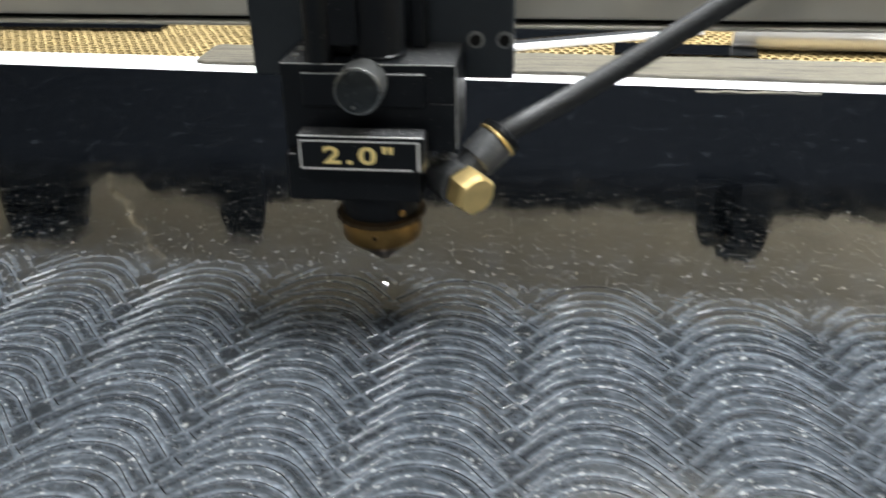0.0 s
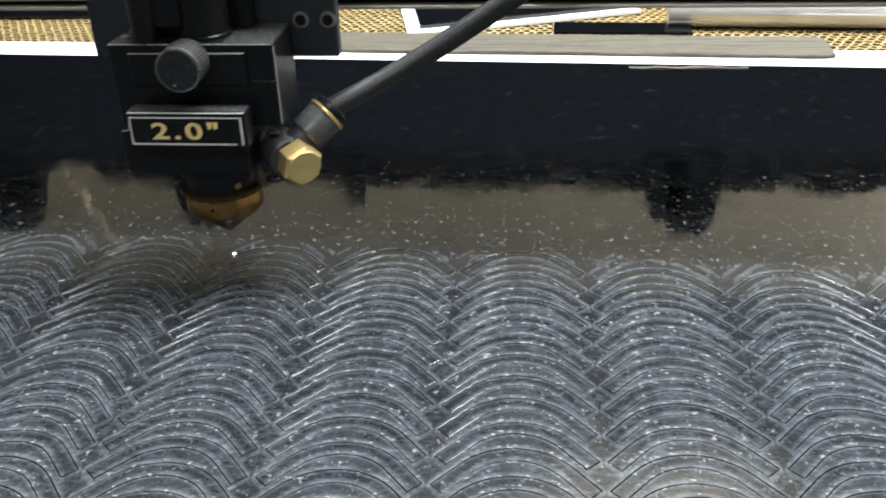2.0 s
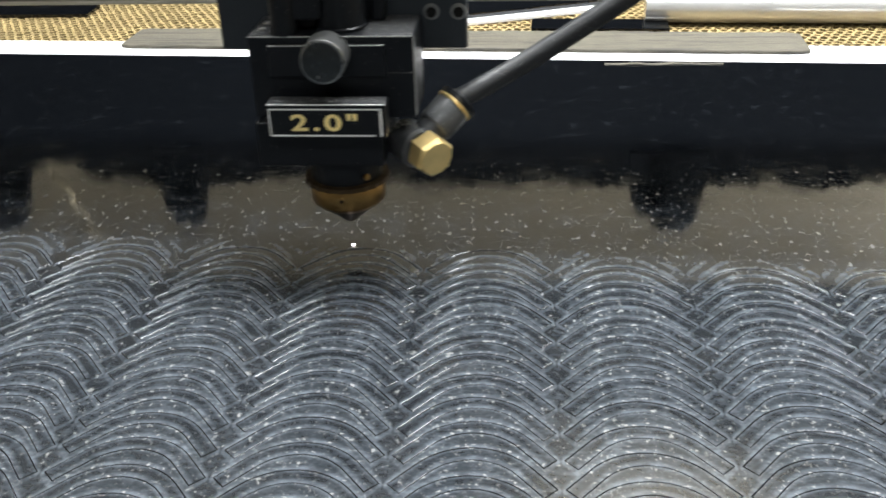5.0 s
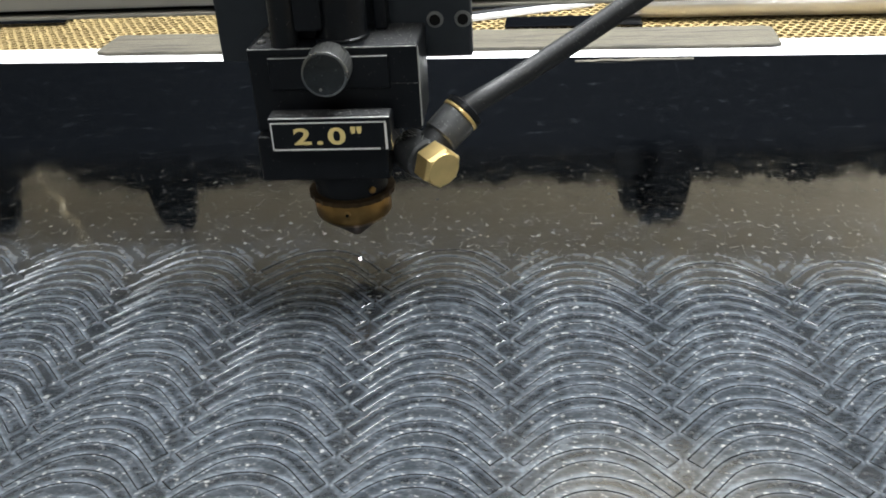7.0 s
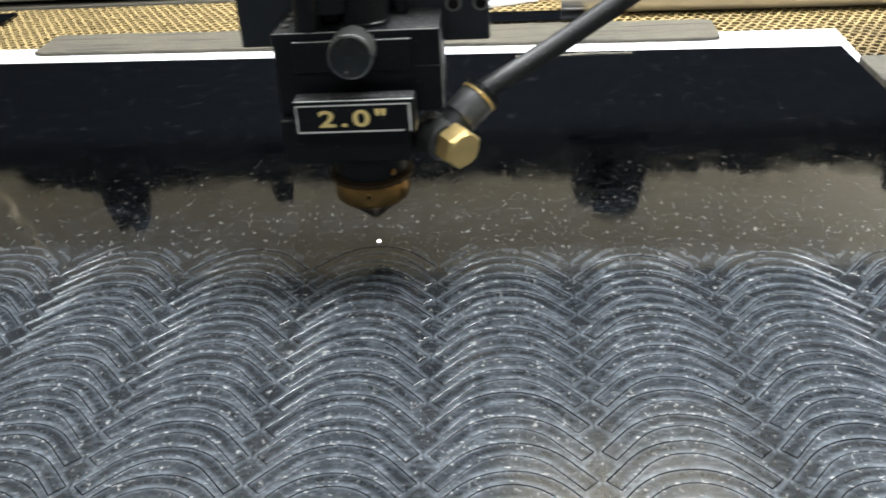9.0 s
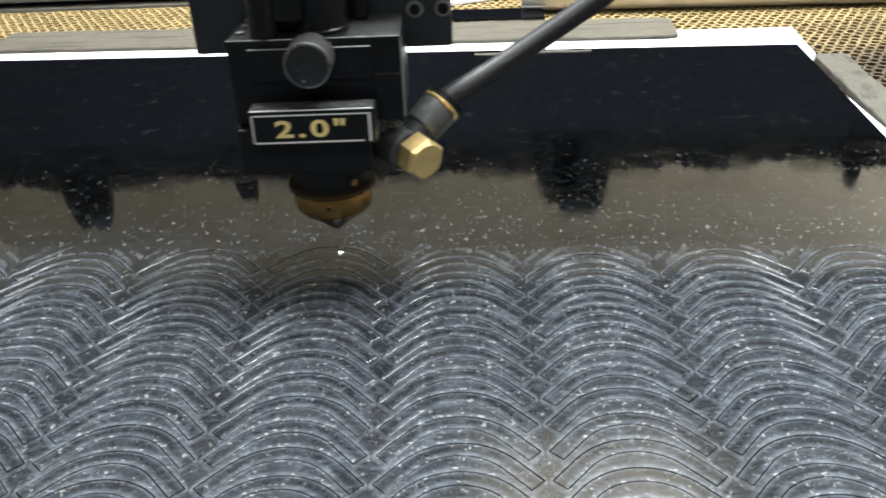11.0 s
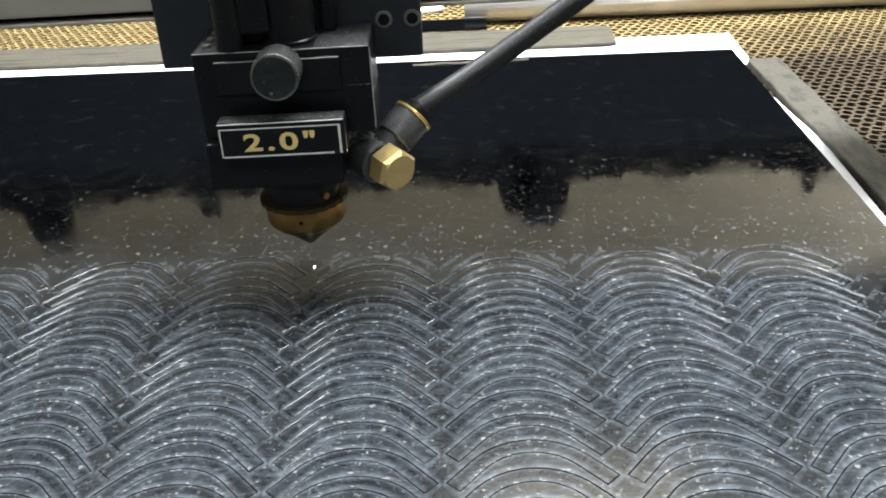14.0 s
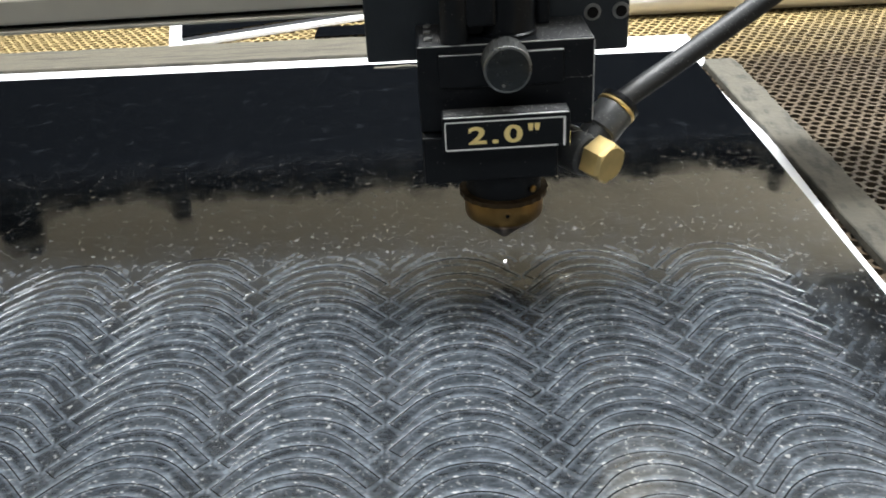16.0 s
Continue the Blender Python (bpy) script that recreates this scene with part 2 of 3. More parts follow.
    mix2 = nt.nodes.new("ShaderNodeMix")
    mix2.data_type = "RGBA"
    mix2.inputs["B"].default_value = (*dust, 1)
    nt.links.new(mix.outputs["Result"], mix2.inputs["A"])
    nt.links.new(dots, mix2.inputs["Factor"])
    nt.links.new(mix2.outputs["Result"], b.inputs["Base Color"])
    r = maths(nt, "MULTIPLY_ADD", worn, hazy_gloss - gloss, gloss)
    r = maths(nt, "ADD", r, maths(nt, "MULTIPLY", ramp(nt, noise_at(60, 5), 0.4, 0.75), 0.08))
    r = maths(nt, "ADD", r, maths(nt, "MULTIPLY", dots, 0.5))
    nt.links.new(r, b.inputs["Roughness"])
    bp = nt.nodes.new("ShaderNodeBump")
    bp.inputs["Strength"].default_value, bp.inputs["Distance"].default_value = 0.12, 0.0002
    nt.links.new(maths(nt, "MULTIPLY_ADD", maths(nt, "MULTIPLY", fine, cut), 0.5, dots), bp.inputs["Height"])
    nt.links.new(bp.outputs[0], b.inputs["Normal"])
    return m


def glow(name, color, strength):
    m = bpy.data.materials.new(name)
    m.use_nodes = True
    b = m.node_tree.nodes["Principled BSDF"]
    b.inputs["Base Color"].default_value = (*color, 1)
    b.inputs["Emission Color"].default_value = (*color, 1)
    b.inputs["Emission Strength"].default_value = strength
    return m


SHEET = dusty("black_sheet", (0.0017, 0.0021, 0.0028), (0.154, 0.178, 0.206), (0.320, 0.320, 0.305), 0.035, 0.16, 0.225, line_amount=0.39)
STRIP = dusty("black_strip", (0.0017, 0.0021, 0.0028), (0.154, 0.178, 0.208), (0.320, 0.320, 0.305), 0.035, 0.15, 0.155, line_amount=0.39)
KERF = material("charred_cut", (0.006, 0.0055, 0.005), 0.8, 0, 0.4, 400, spec=0.15)
PAPER = material("white_board", (0.86, 0.87, 0.90), 0.6, 0, 0.04, 80, 0.1)
GREYBOARD = streaked("grey_board", (0.086, 0.077, 0.056), (0.022, 0.020, 0.018), (0.07, 1.6, 1.0))
SIDEBOARD = streaked("grey_side_board", (0.074, 0.068, 0.052), (0.026, 0.024, 0.020), (0.7, 0.25, 1.0))
COMB = material("honeycomb_metal", (0.37, 0.275, 0.122), 0.5, 0.2, 0.6, 60, 0.3)
def bed_sheen(m, near):
    """Brown near the work; further off a golden sheen put into the colour, in patches."""
    nt = m.node_tree
    b = nt.nodes["Principled BSDF"]
    src = b.inputs["Base Color"].links[0].from_socket
    geo = nt.nodes.new("ShaderNodeNewGeometry")
    sep = nt.nodes.new("ShaderNodeSeparateXYZ")
    nt.links.new(geo.outputs["Position"], sep.inputs[0])
    n = nt.nodes.new("ShaderNodeTexNoise")
    n.inputs["Scale"].default_value, n.inputs["Detail"].default_value = 35, 4
    nt.links.new(geo.outputs["Position"], n.inputs["Vector"])
    y = maths(nt, "MULTIPLY_ADD", n.outputs["Fac"], 0.10, maths(nt, "MULTIPLY_ADD", sep.outputs["X"], -0.18, sep.outputs["Y"]))
    mix = nt.nodes.new("ShaderNodeMix")
    mix.data_type = "RGBA"
    mix.inputs["A"].default_value = (*near, 1)
    nt.links.new(src, mix.inputs["B"])
    nt.links.new(ramp(nt, y, 0.24, 0.36), mix.inputs["Factor"])
    nt.links.new(mix.outputs["Result"], b.inputs["Base Color"])
    return m


COMBWALL = material("honeycomb_wall", (0.21, 0.16, 0.078), 0.5, 0.2, 0.6, 25, 0.3)
# reflected gold of the far bed, painted into both colours
bed_sheen(COMB, (0.070, 0.049, 0.028))
bed_sheen(COMBWALL, (0.055, 0.042, 0.028))
TRAY = material("soot_tray", (0.12, 0.09, 0.06), 0.8, 0, 0.4, 50)
BLACK = material("black_anodised", (0.0060, 0.0070, 0.0085), 0.34, 0, 0.4, 90, 0.25, 900, spec=0.25, flecks=(1500, 0.05, 0.3, 0.12))
BLACKPLATE = material("black_plate", (0.018, 0.022, 0.026), 0.45, 0, 0.35, 120, 0.3, 900, spec=0.35)
DUSTYTOP = material("dusty_black", (0.014, 0.0145, 0.016), 0.6, 0, 0.9, 500, 0.5, 1200, flecks=(1500, 0.20, 0.5, 0.30))
STEEL = material("dark_steel", (0.20, 0.205, 0.20), 0.30, 0.85, 0.3, 200)
KNOBFACE = material("turned_steel", (0.045, 0.05, 0.05), 0.25, 0.7, 0.4, 300)
BRASS = material("brass", (0.80, 0.60, 0.26), 0.34, 0.75, 0.18, 200, 0.15, 700)
DULLBRASS = material("stained_brass", (0.30, 0.185, 0.065), 0.36, 1.0, 0.45, 160, 0.25, 700)
TARBRASS = material("sooty_brass", (0.07, 0.045, 0.022), 0.45, 0.8, 0.5, 160)
RUBBER = material("black_hose", (0.013, 0.014, 0.015), 0.52, 0, 0.5, 300, 0.2, 900, flecks=(2200, 0.14, 0.45, 0.16))
PALEMETAL = material("bright_line", (0.42, 0.42, 0.40), 0.45, 0.3, 0.8, 500)
CORD = material("tan_cord", (0.80, 0.68, 0.48), 0.7, 0, 0.3, 80)
BARREL = material("grey_plastic", (0.050, 0.052, 0.053), 0.34, 0, 0.5, 200, 0.2, 900, flecks=(2000, 0.15, 0.45, 0.22))
WHITEINK = material("white_ink", (0.78, 0.78, 0.76), 0.5, 0, 0.1, 300)
GOLDINK = material("gold_ink", (0.86, 0.68, 0.28), 0.4, 0, 0.1, 300)
SPARK = glow("laser_spark", (1.0, 0.96, 1.0), 30)
WALL = material("beige_wall", (0.785, 0.715, 0.565), 0.85, 0, 0.08, 3, 0.2)
GREYWALL = material("grey_wall", (0.10, 0.105, 0.11), 0.85, 0, 0.1, 3)
CEIL = material("white_ceiling", (0.55, 0.57, 0.62), 0.9, 0, 0.05, 3)
FLOOR = material("grey_floor", (0.22, 0.21, 0.2), 0.6, 0, 0.2, 5)
DARK = material("dark_cabinet", (0.0045, 0.0058, 0.0078), 0.8, 0, 0.3, 8, spec=0.1)
TUBE = glow("lamp_diffuser", (0.95, 0.98, 1.0), 4)
WARMTUBE = glow("warm_lamp_diffuser", (1.0, 0.93, 0.74), 6.2)
ALU = material("pale_metal", (0.66, 0.65, 0.63), 0.18, 0.45, 0.2, 40)
RAIL = material("worn_rail", (0.60, 0.56, 0.47), 0.35, 0.55, 0.25, 30)
DIMSTEEL = material("dim_steel", (0.22, 0.22, 0.21), 0.4, 0.6, 0.4, 200)


# ---- mesh helpers ----
def finish(name, bm, mat, parent=None, label="", smooth=False):
    me = bpy.data.meshes.new(name)
    bmesh.ops.recalc_face_normals(bm, faces=bm.faces)
    bm.to_mesh(me)
    bm.free()
    for m in (mat if isinstance(mat, (list, tuple)) else [mat]):
        me.materials.append(m)
    if smooth:
        for p in me.polygons:
            p.use_smooth = True
        me.set_sharp_from_angle(angle=radians(35))
    ob = new(name, me)
    if parent is not None:
        ob.parent = parent
    if label:
        ob["label"] = label
    return ob


def part(name, bm, mat, parent, label="", smooth=False):
    return finish(name, bm, mat, parent, label, smooth)


def thing(name, label, category, group="", kind=""):
    return tagged(new(name), label, category, group, kind)


def box(x0, x1, y0, y1, z0, z1, bevel=0.0, bm=None, seg=2):
    own = bmesh.new()
    bmesh.ops.create_cube(own, size=1.0)
    for v in own.verts:
        v.co = Vector(((x0 + x1) / 2 + v.co.x * (x1 - x0), (y0 + y1) / 2 + v.co.y * (y1 - y0), (z0 + z1) / 2 + v.co.z * (z1 - z0)))
    if bevel:
        bmesh.ops.bevel(own, geom=own.edges[:], offset=bevel, segments=seg, affect="EDGES", profile=0.5)
    return merged(bm, own)


def merged(bm, own):
    if bm is None:
        return own
    me = bpy.data.meshes.new("tmp")
    own.to_mesh(me)
    own.free()
    bm.from_mesh(me)
    bpy.data.meshes.remove(me)
    return bm


def revolve(profile, base, axis=(0, 0, 1), seg=40, bm=None, wobble=0.0, spin=0.0):
    """A solid of revolution: profile rows of radius and height along the axis from the base."""
    own = bmesh.new()
    turn = Vector(axis).normalized().to_track_quat("Z", "Y").to_matrix()
    rings = []
    for r, h in profile:
        ring = []
        for i in range(seg):
            a = 2 * math.pi * i / seg + spin
            k = r * (1 + (wobble if i % 2 else 0))
            ring.append(own.verts.new(Vector(base) + turn @ Vector((k * math.cos(a), k * math.sin(a), h))))
        rings.append(ring)
    for a, b in zip(rings, rings[1:]):
        for i in range(seg):
            own.faces.new((a[i], a[(i + 1) % seg], b[(i + 1) % seg], b[i]))
    own.faces.new(rings[0][::-1])
    own.faces.new(rings[-1])
    return merged(bm, own)


def tube(points, radius, seg=18):
    own = bmesh.new()
    rings = []
    pts = [Vector(p) for p in points]
    for i, p in enumerate(pts):
        way = (pts[min(i + 1, len(pts) - 1)] - pts[max(i - 1, 0)]).normalized()
        turn = way.to_track_quat("Z", "Y").to_matrix()
        rings.append([own.verts.new(p + turn @ Vector((radius * math.cos(2 * math.pi * k / seg), radius * math.sin(2 * math.pi * k / seg), 0))) for k in range(seg)])
    for a, b in zip(rings, rings[1:]):
        for k in range(seg):
            own.faces.new((a[k], a[(k + 1) % seg], b[(k + 1) % seg], b[k]))
    own.faces.new(rings[0][::-1])
    own.faces.new(rings[-1])
    return own


# ---- the room around the machine ----
def room():
    for name, ext, mat in (
        ("floor", (-2.3, 2.3, -2.3, 2.3, -1.0, -0.9), FLOOR),
        ("ceiling", (-2.3, 2.3, -2.3, 2.3, 1.6, 1.7), CEIL),
        ("wall_north", (-2.3, 2.3, 2.2, 2.3, -0.9, 1.6), WALL),
        ("wall_south", (-2.3, 2.3, -2.3, -2.2, -0.9, 1.6), GREYWALL),
        ("wall_west", (-2.3, -2.2, -2.2, 2.2, -0.9, 1.6), WALL),
        ("wall_east", (2.2, 2.3, -2.2, 2.2, -0.9, 1.6), WALL),
    ):
        tagged(finish(name, box(*ext), mat), kind="structure", label="plain workshop " + name.split("_")[0], category=name.split("_")[0])
    # housings for the added lamps, all out of view
    for lx, ly, lz, lw, ld, power in LAMPS:
        low = lz < 1
        lamp = thing("added_low_lamp", "added low lamp on a rod over the bed, out of view", "lamp") if low else thing("assumed_ceiling_lamp", "added long ceiling lamp with a white diffuser, out of view", "lamp", "ceiling lamps")
        part("housing", box(lx - lw / 2 - 0.02, lx + lw / 2 + 0.02, ly - ld / 2 - 0.02, ly + ld / 2 + 0.02, lz + 0.005, lz + 0.04 if low else 1.6, 0.005), PAPER, lamp)
        if low:
            part("rod", revolve([(0.006, 0), (0.006, 1.599 - lz - 0.04)], (lx, ly, lz + 0.04), (0, 0, 1), 12), STEEL, lamp)
        part("diffuser", box(lx - lw / 2, lx + lw / 2, ly - ld / 2, ly + ld / 2, lz - 0.01, lz + 0.004, 0.003), TUBE, lamp)
    lamp = thing("assumed_ceiling_lamp", "square warm white ceiling lamp", "lamp", "ceiling lamps")
    part("housing", box(-0.03, 0.58, 1.33, 1.63, 1.555, 1.6, 0.005), PAPER, lamp)
    part("diffuser", box(0.0, 0.55, 1.36, 1.60, 1.54, 1.554, 0.003), WARMTUBE, lamp)


# ---- the machine: tray, honeycomb bed, frame ----
BED = -0.0047


def ragged_top(x):
    """The rear panel's upper edge, made uneven to give its ragged reflection in the sheet."""
    z = 0.258 + 0.009 * noise.noise((x * 14, 0.3, 0)) + 0.006 * noise.noise((x * 70, 1.7, 0)) + 0.005 * noise.noise((x * 300, 3.1, 0))
    z += 0.085 / (1 + math.exp((x + 0.604) / 0.006)) - 0.022 / (1 + math.exp((x + 0.532) / 0.006))
    return z


def machine():
    cut = thing("laser_cutter", "open black laser cutter body around the bed", "machine")
    part("tray", box(-0.66, 0.66, -0.45, 0.64, -0.06, -0.03), TRAY, cut)
    bm = bmesh.new()
    n = 700
    front, back = [], []
    for i in range(n + 1):
        x = -0.70 + 1.4 * i / n
        for y, store in ((0.65, front), (0.664, back)):
            store.append((bm.verts.new((x, y, -0.9)), bm.verts.new((x, y, ragged_top(x)))))
    for i in range(n):
        (a, b), (c, d) = front[i], front[i + 1]
        (e, f), (g, h) = back[i], back[i + 1]
        bm.faces.new((a, c, d, b))
        bm.faces.new((e, f, h, g))
        bm.faces.new((b, d, h, f))
    part("back_panel", bm, DARK, cut, "black rear panel with a ragged upper edge")
    # dark tabs added for the silhouettes mirrored in the sheet
    for x0, x1, z in ((-0.447, -0.392, 0.306), (0.070, 0.130, 0.308), (0.052, 0.096, 0.290), (0.370, 0.388, 0.286), (-0.262, -0.236, 0.277)):
        bm = bmesh.new()
        cols = []
        for i in range(25):
            k = i / 24
            x = x0 + (x1 - x0) * k + 0.002 * noise.noise((k * 9, x0 * 40, 0))
            zt = z - (z - 0.25) * abs(2 * k - 1) ** 5 + 0.007 * noise.noise((x * 160, 2.2, 0)) + 0.004 * noise.noise((x * 500, 5.2, 0))
            cols.append([bm.verts.new((x, y, zz)) for y, zz in ((0.644, 0.22), (0.644, zt), (0.6495, zt), (0.6495, 0.22))])
        for a, b in zip(cols, cols[1:]):
            for q in range(4):
                bm.faces.new((a[q], a[(q + 1) % 4], b[(q + 1) % 4], b[q]))
        bm.faces.new(cols[0])
        bm.faces.new(cols[-1][::-1])
        part("clip", bm, DARK, cut)
    part("front_panel", box(-0.70, 0.70, -0.49, -0.47, -0.9, 0.0, 0.003), BLACKPLATE, cut)
    part("side_panel", box(-0.70, -0.68, -0.468, 0.648, -0.9, 0.03, 0.003), BLACKPLATE, cut)
    part("side_panel", box(0.68, 0.70, -0.468, 0.648, -0.9, 0.03, 0.003), BLACKPLATE, cut)
    pts = [(-0.586 + 0.048 * k / 12 + 0.005 * math.sin(k * 1.7), 0.672, 0.24 + 0.11 * k / 12) for k in range(13)]
    tagged(finish("cord", tube(pts, 0.0045, 10), CORD, smooth=True), "tan cord hanging behind the rear panel", "cord")


def honeycomb():
    """Hexagonal cells of thin upright metal."""
    a = 0.0059
    depth, wall = 0.010, 0.00085
    verts, faces = [], []
    rng = np.random.RandomState(3)

    def slab(p, q):
        d = np.array(q) - np.array(p)
        n = np.array((-d[1], d[0])) / (np.hypot(*d) + 1e-9) * wall
        zt = BED + rng.uniform(-0.0004, 0.0002)
        k = len(verts)
        for s in (p, q):
            for sg in (-1, 1):
                verts.append((s[0] + sg * n[0], s[1] + sg * n[1], zt))
                verts.append((s[0] + sg * n[0], s[1] + sg * n[1], zt - depth))
        faces.extend([(k, k + 2, k + 6, k + 4), (k, k + 4, k + 5, k + 1), (k + 2, k + 3, k + 7, k + 6)])

    r = a / math.sqrt(3)
    row = 0
    y = -0.14
    while y < 0.60:
        x = -0.60 + (a / 2 if row % 2 else 0)
        while x < 0.60:
            if y > 0.26 or (x > 0.13 and x < 0.5):
                j = rng.uniform(-0.0003, 0.0003, 2)
                c = (x + j[0], y + j[1])
                pts = [(c[0] + r * math.cos(math.radians(90 + 60 * i)), c[1] + r * math.sin(math.radians(90 + 60 * i))) for i in range(4)]
                for p, q in zip(pts, pts[1:]):
                    slab(p, q)
            x += a
        y += a * math.sqrt(3) / 2
        row += 1
    me = bpy.data.meshes.new("honeycomb_bed")
    me.from_pydata(verts, [], faces)
    me.materials.append(COMB)
    me.materials.append(COMBWALL)
    me.polygons.foreach_set("material_index", [0, 1, 1] * (len(faces) // 3))
    tagged(new("honeycomb_bed", me), "brown and golden metal honeycomb cutting bed", "honeycomb", kind="stuff")


# ---- the black sheet with its arched slots ----
KERF_W = 0.32


def arch(off=0.0, seg=16):
    """The outline of one slot in millimetres, from the crown of its upper arc; off widens it."""
    pts = []
    leg = LEG + off
    for radius, order in ((RU + off, 1), (RL - off, -1)):
        row = []
        for i in range(seg + 1):
            f = -TH + 2 * TH * i / seg
            row.append((radius * math.sin(f), -RU + radius * math.cos(f)))
        c, s = math.cos(TH), math.sin(TH)
        first = (row[0][0] - leg * c, row[0][1] - leg * s)
        last = (row[-1][0] + leg * c, row[-1][1] - leg * s)
        row = [first] + row + [last]
        pts += row[::order]
    return [(x, y * TALL) for x, y in pts]


def slots():
    out = []
    for c in range(-8, 4):
        for k in range(0, 19):
            if k == 0 and c > -1:
                continue
            out.append((MIDX + COLUMN * c, TOP - PITCH * k))
    return out


def black_sheet():
    from mathutils.geometry import delaunay_2d_cdt
    rim = [(-520.0, -400.0), (152.0, -400.0), (163.8, 260.8), (-520.0, 292.5)]
    pts = [Vector(p) for p in rim]
    loops = [[0, 1, 2, 3]]
    ring = arch(0.75)
    for sx, sy in slots():
        k = len(pts)
        pts += [Vector((sx + px, sy + py)) for px, py in ring]
        loops.append(list(range(k, k + len(ring))))
    vs, _, fs, _, _, owners = delaunay_2d_cdt(pts, [], [loops[0]] + [l[::-1] for l in loops[1:]], 1, 1e-5)
    bm = bmesh.new()
    bv = [bm.verts.new((v.x * MM, v.y * MM, 0)) for v in vs]
    for f, own in zip(fs, owners):
        if max(own) == 0:
            bm.faces.new([bv[i] for i in f])
    tops = [bm.verts.new((x * MM, y * MM, 0)) for x, y in rim]
    lows = [bm.verts.new((x * MM, y * MM, -0.003)) for x, y in rim]
    for i in range(4):
        bm.faces.new((tops[i], tops[(i + 1) % 4], lows[(i + 1) % 4], lows[i]))
    rings = [(0.75, 0.0, 0), (0.26, 0.0, 0), (0.16, -0.058, 0), (0.16, -2.9, 1)]
    for sx, sy in slots():
        made = []
        for off, z, _ in rings:
            made.append([bm.verts.new(((sx + px) * MM, (sy + py) * MM, z * MM)) for px, py in arch(off)])
        for n, (a, b) in enumerate(zip(made, made[1:])):
            for i in range(len(a)):
                f = bm.faces.new((a[i], a[(i + 1) % len(a)], b[(i + 1) % len(a)], b[i]))
                f.material_index = rings[n + 1][2]
    bmesh.ops.remove_doubles(bm, verts=bm.verts[:], dist=2e-6)
    bmesh.ops.recalc_face_normals(bm, faces=bm.faces)
    me = bpy.data.meshes.new("black_sheet")
    bm.to_mesh(me)
    bm.free()
    for m in (SHEET, KERF):
        me.materials.append(m)
    ob = tagged(new("black_sheet", me), "glossy black plastic sheet, dusty and cut with arched slots", "sheet")
    # one loose strip, shared by all
    bm = bmesh.new()
    rows = [(-0.14, -2.6), (-0.14, -0.058), (-0.24, 0.0), (-0.9, 0.0)]
    made = [[bm.verts.new((px * MM, py * MM, z * MM)) for px, py in arch(off)] for off, z in rows]
    for n, (a, b) in enumerate(zip(made, made[1:])):
        for i in range(len(a)):
            f = bm.faces.new((a[i], a[(i + 1) % len(a)], b[(i + 1) % len(a)], b[i]))
            f.material_index = (1, 0, 0)[n]
    top = made[-1]
    half = len(top) // 2
    for i in range(half - 1):
        bm.faces.new((top[i], top[i + 1], top[len(top) - 2 - i], top[len(top) - 1 - i]))
    bmesh.ops.recalc_face_normals(bm, faces=bm.faces)
    sm = bpy.data.meshes.new("strip")
    bm.to_mesh(sm)
    bm.free()
    for m in (STRIP, KERF):
        sm.materials.append(m)
    rng = random.Random(5)
    for sx, sy in slots():
        s = new("strip", sm)
        s.parent = ob
        s.matrix_basis = pose(sx * MM, sy * MM, rng.uniform(-0.00012, 0.00006), rng.gauss(0, 0.15), rng.gauss(0, 0.10), 0)


def worn_strip(x0, x1, y0, y1, z0, z1, taper=0.0):
    """A thin strip with frayed edges and rounded ends."""
    bm = bmesh.new()
    long_x = x1 - x0 > y1 - y0
    n, length = 160, max(x1 - x0, y1 - y0)
    wide = min(x1 - x0, y1 - y0)
    rows = []
    for i in range(n + 1):
        k = i / n
        end = min(k, 1 - k) * length
        pinch = 0.06 * wide * max(0, 1 - end / 0.008) ** 2
        a = pinch + min(taper, taper * 3.6 * (1 - k)) + 0.0005 * noise.noise((k * length * 150, 0.5, x0))
        b = wide - pinch + 0.0008 * noise.noise((k * length * 120, 4.5, x0)) + 0.0007 * noise.noise((k * length * 600, 7.5, x0))
        row = []
        for off, z in ((a, z0), (a, z1 - 0.0004), (a + 0.0005, z1), (b - 0.0005, z1), (b, z1 - 0.0004), (b, z0)):
            zz = z + (0.0004 * noise.noise((k * length * 90, off * 200, 9)) if z > z0 else 0)
            row.append(bm.verts.new((x0 + k * length, y0 + off, zz) if long_x else (x0 + off, y0 + k * length, zz)))
        rows.append(row)
    for a, b in zip(rows, rows[1:]):
        for q in range(6):
            bm.faces.new((a[q], a[(q + 1) % 6], b[(q + 1) % 6], b[q]))
    bm.faces.new(rows[0])
    bm.faces.new(rows[-1][::-1])
    return bm


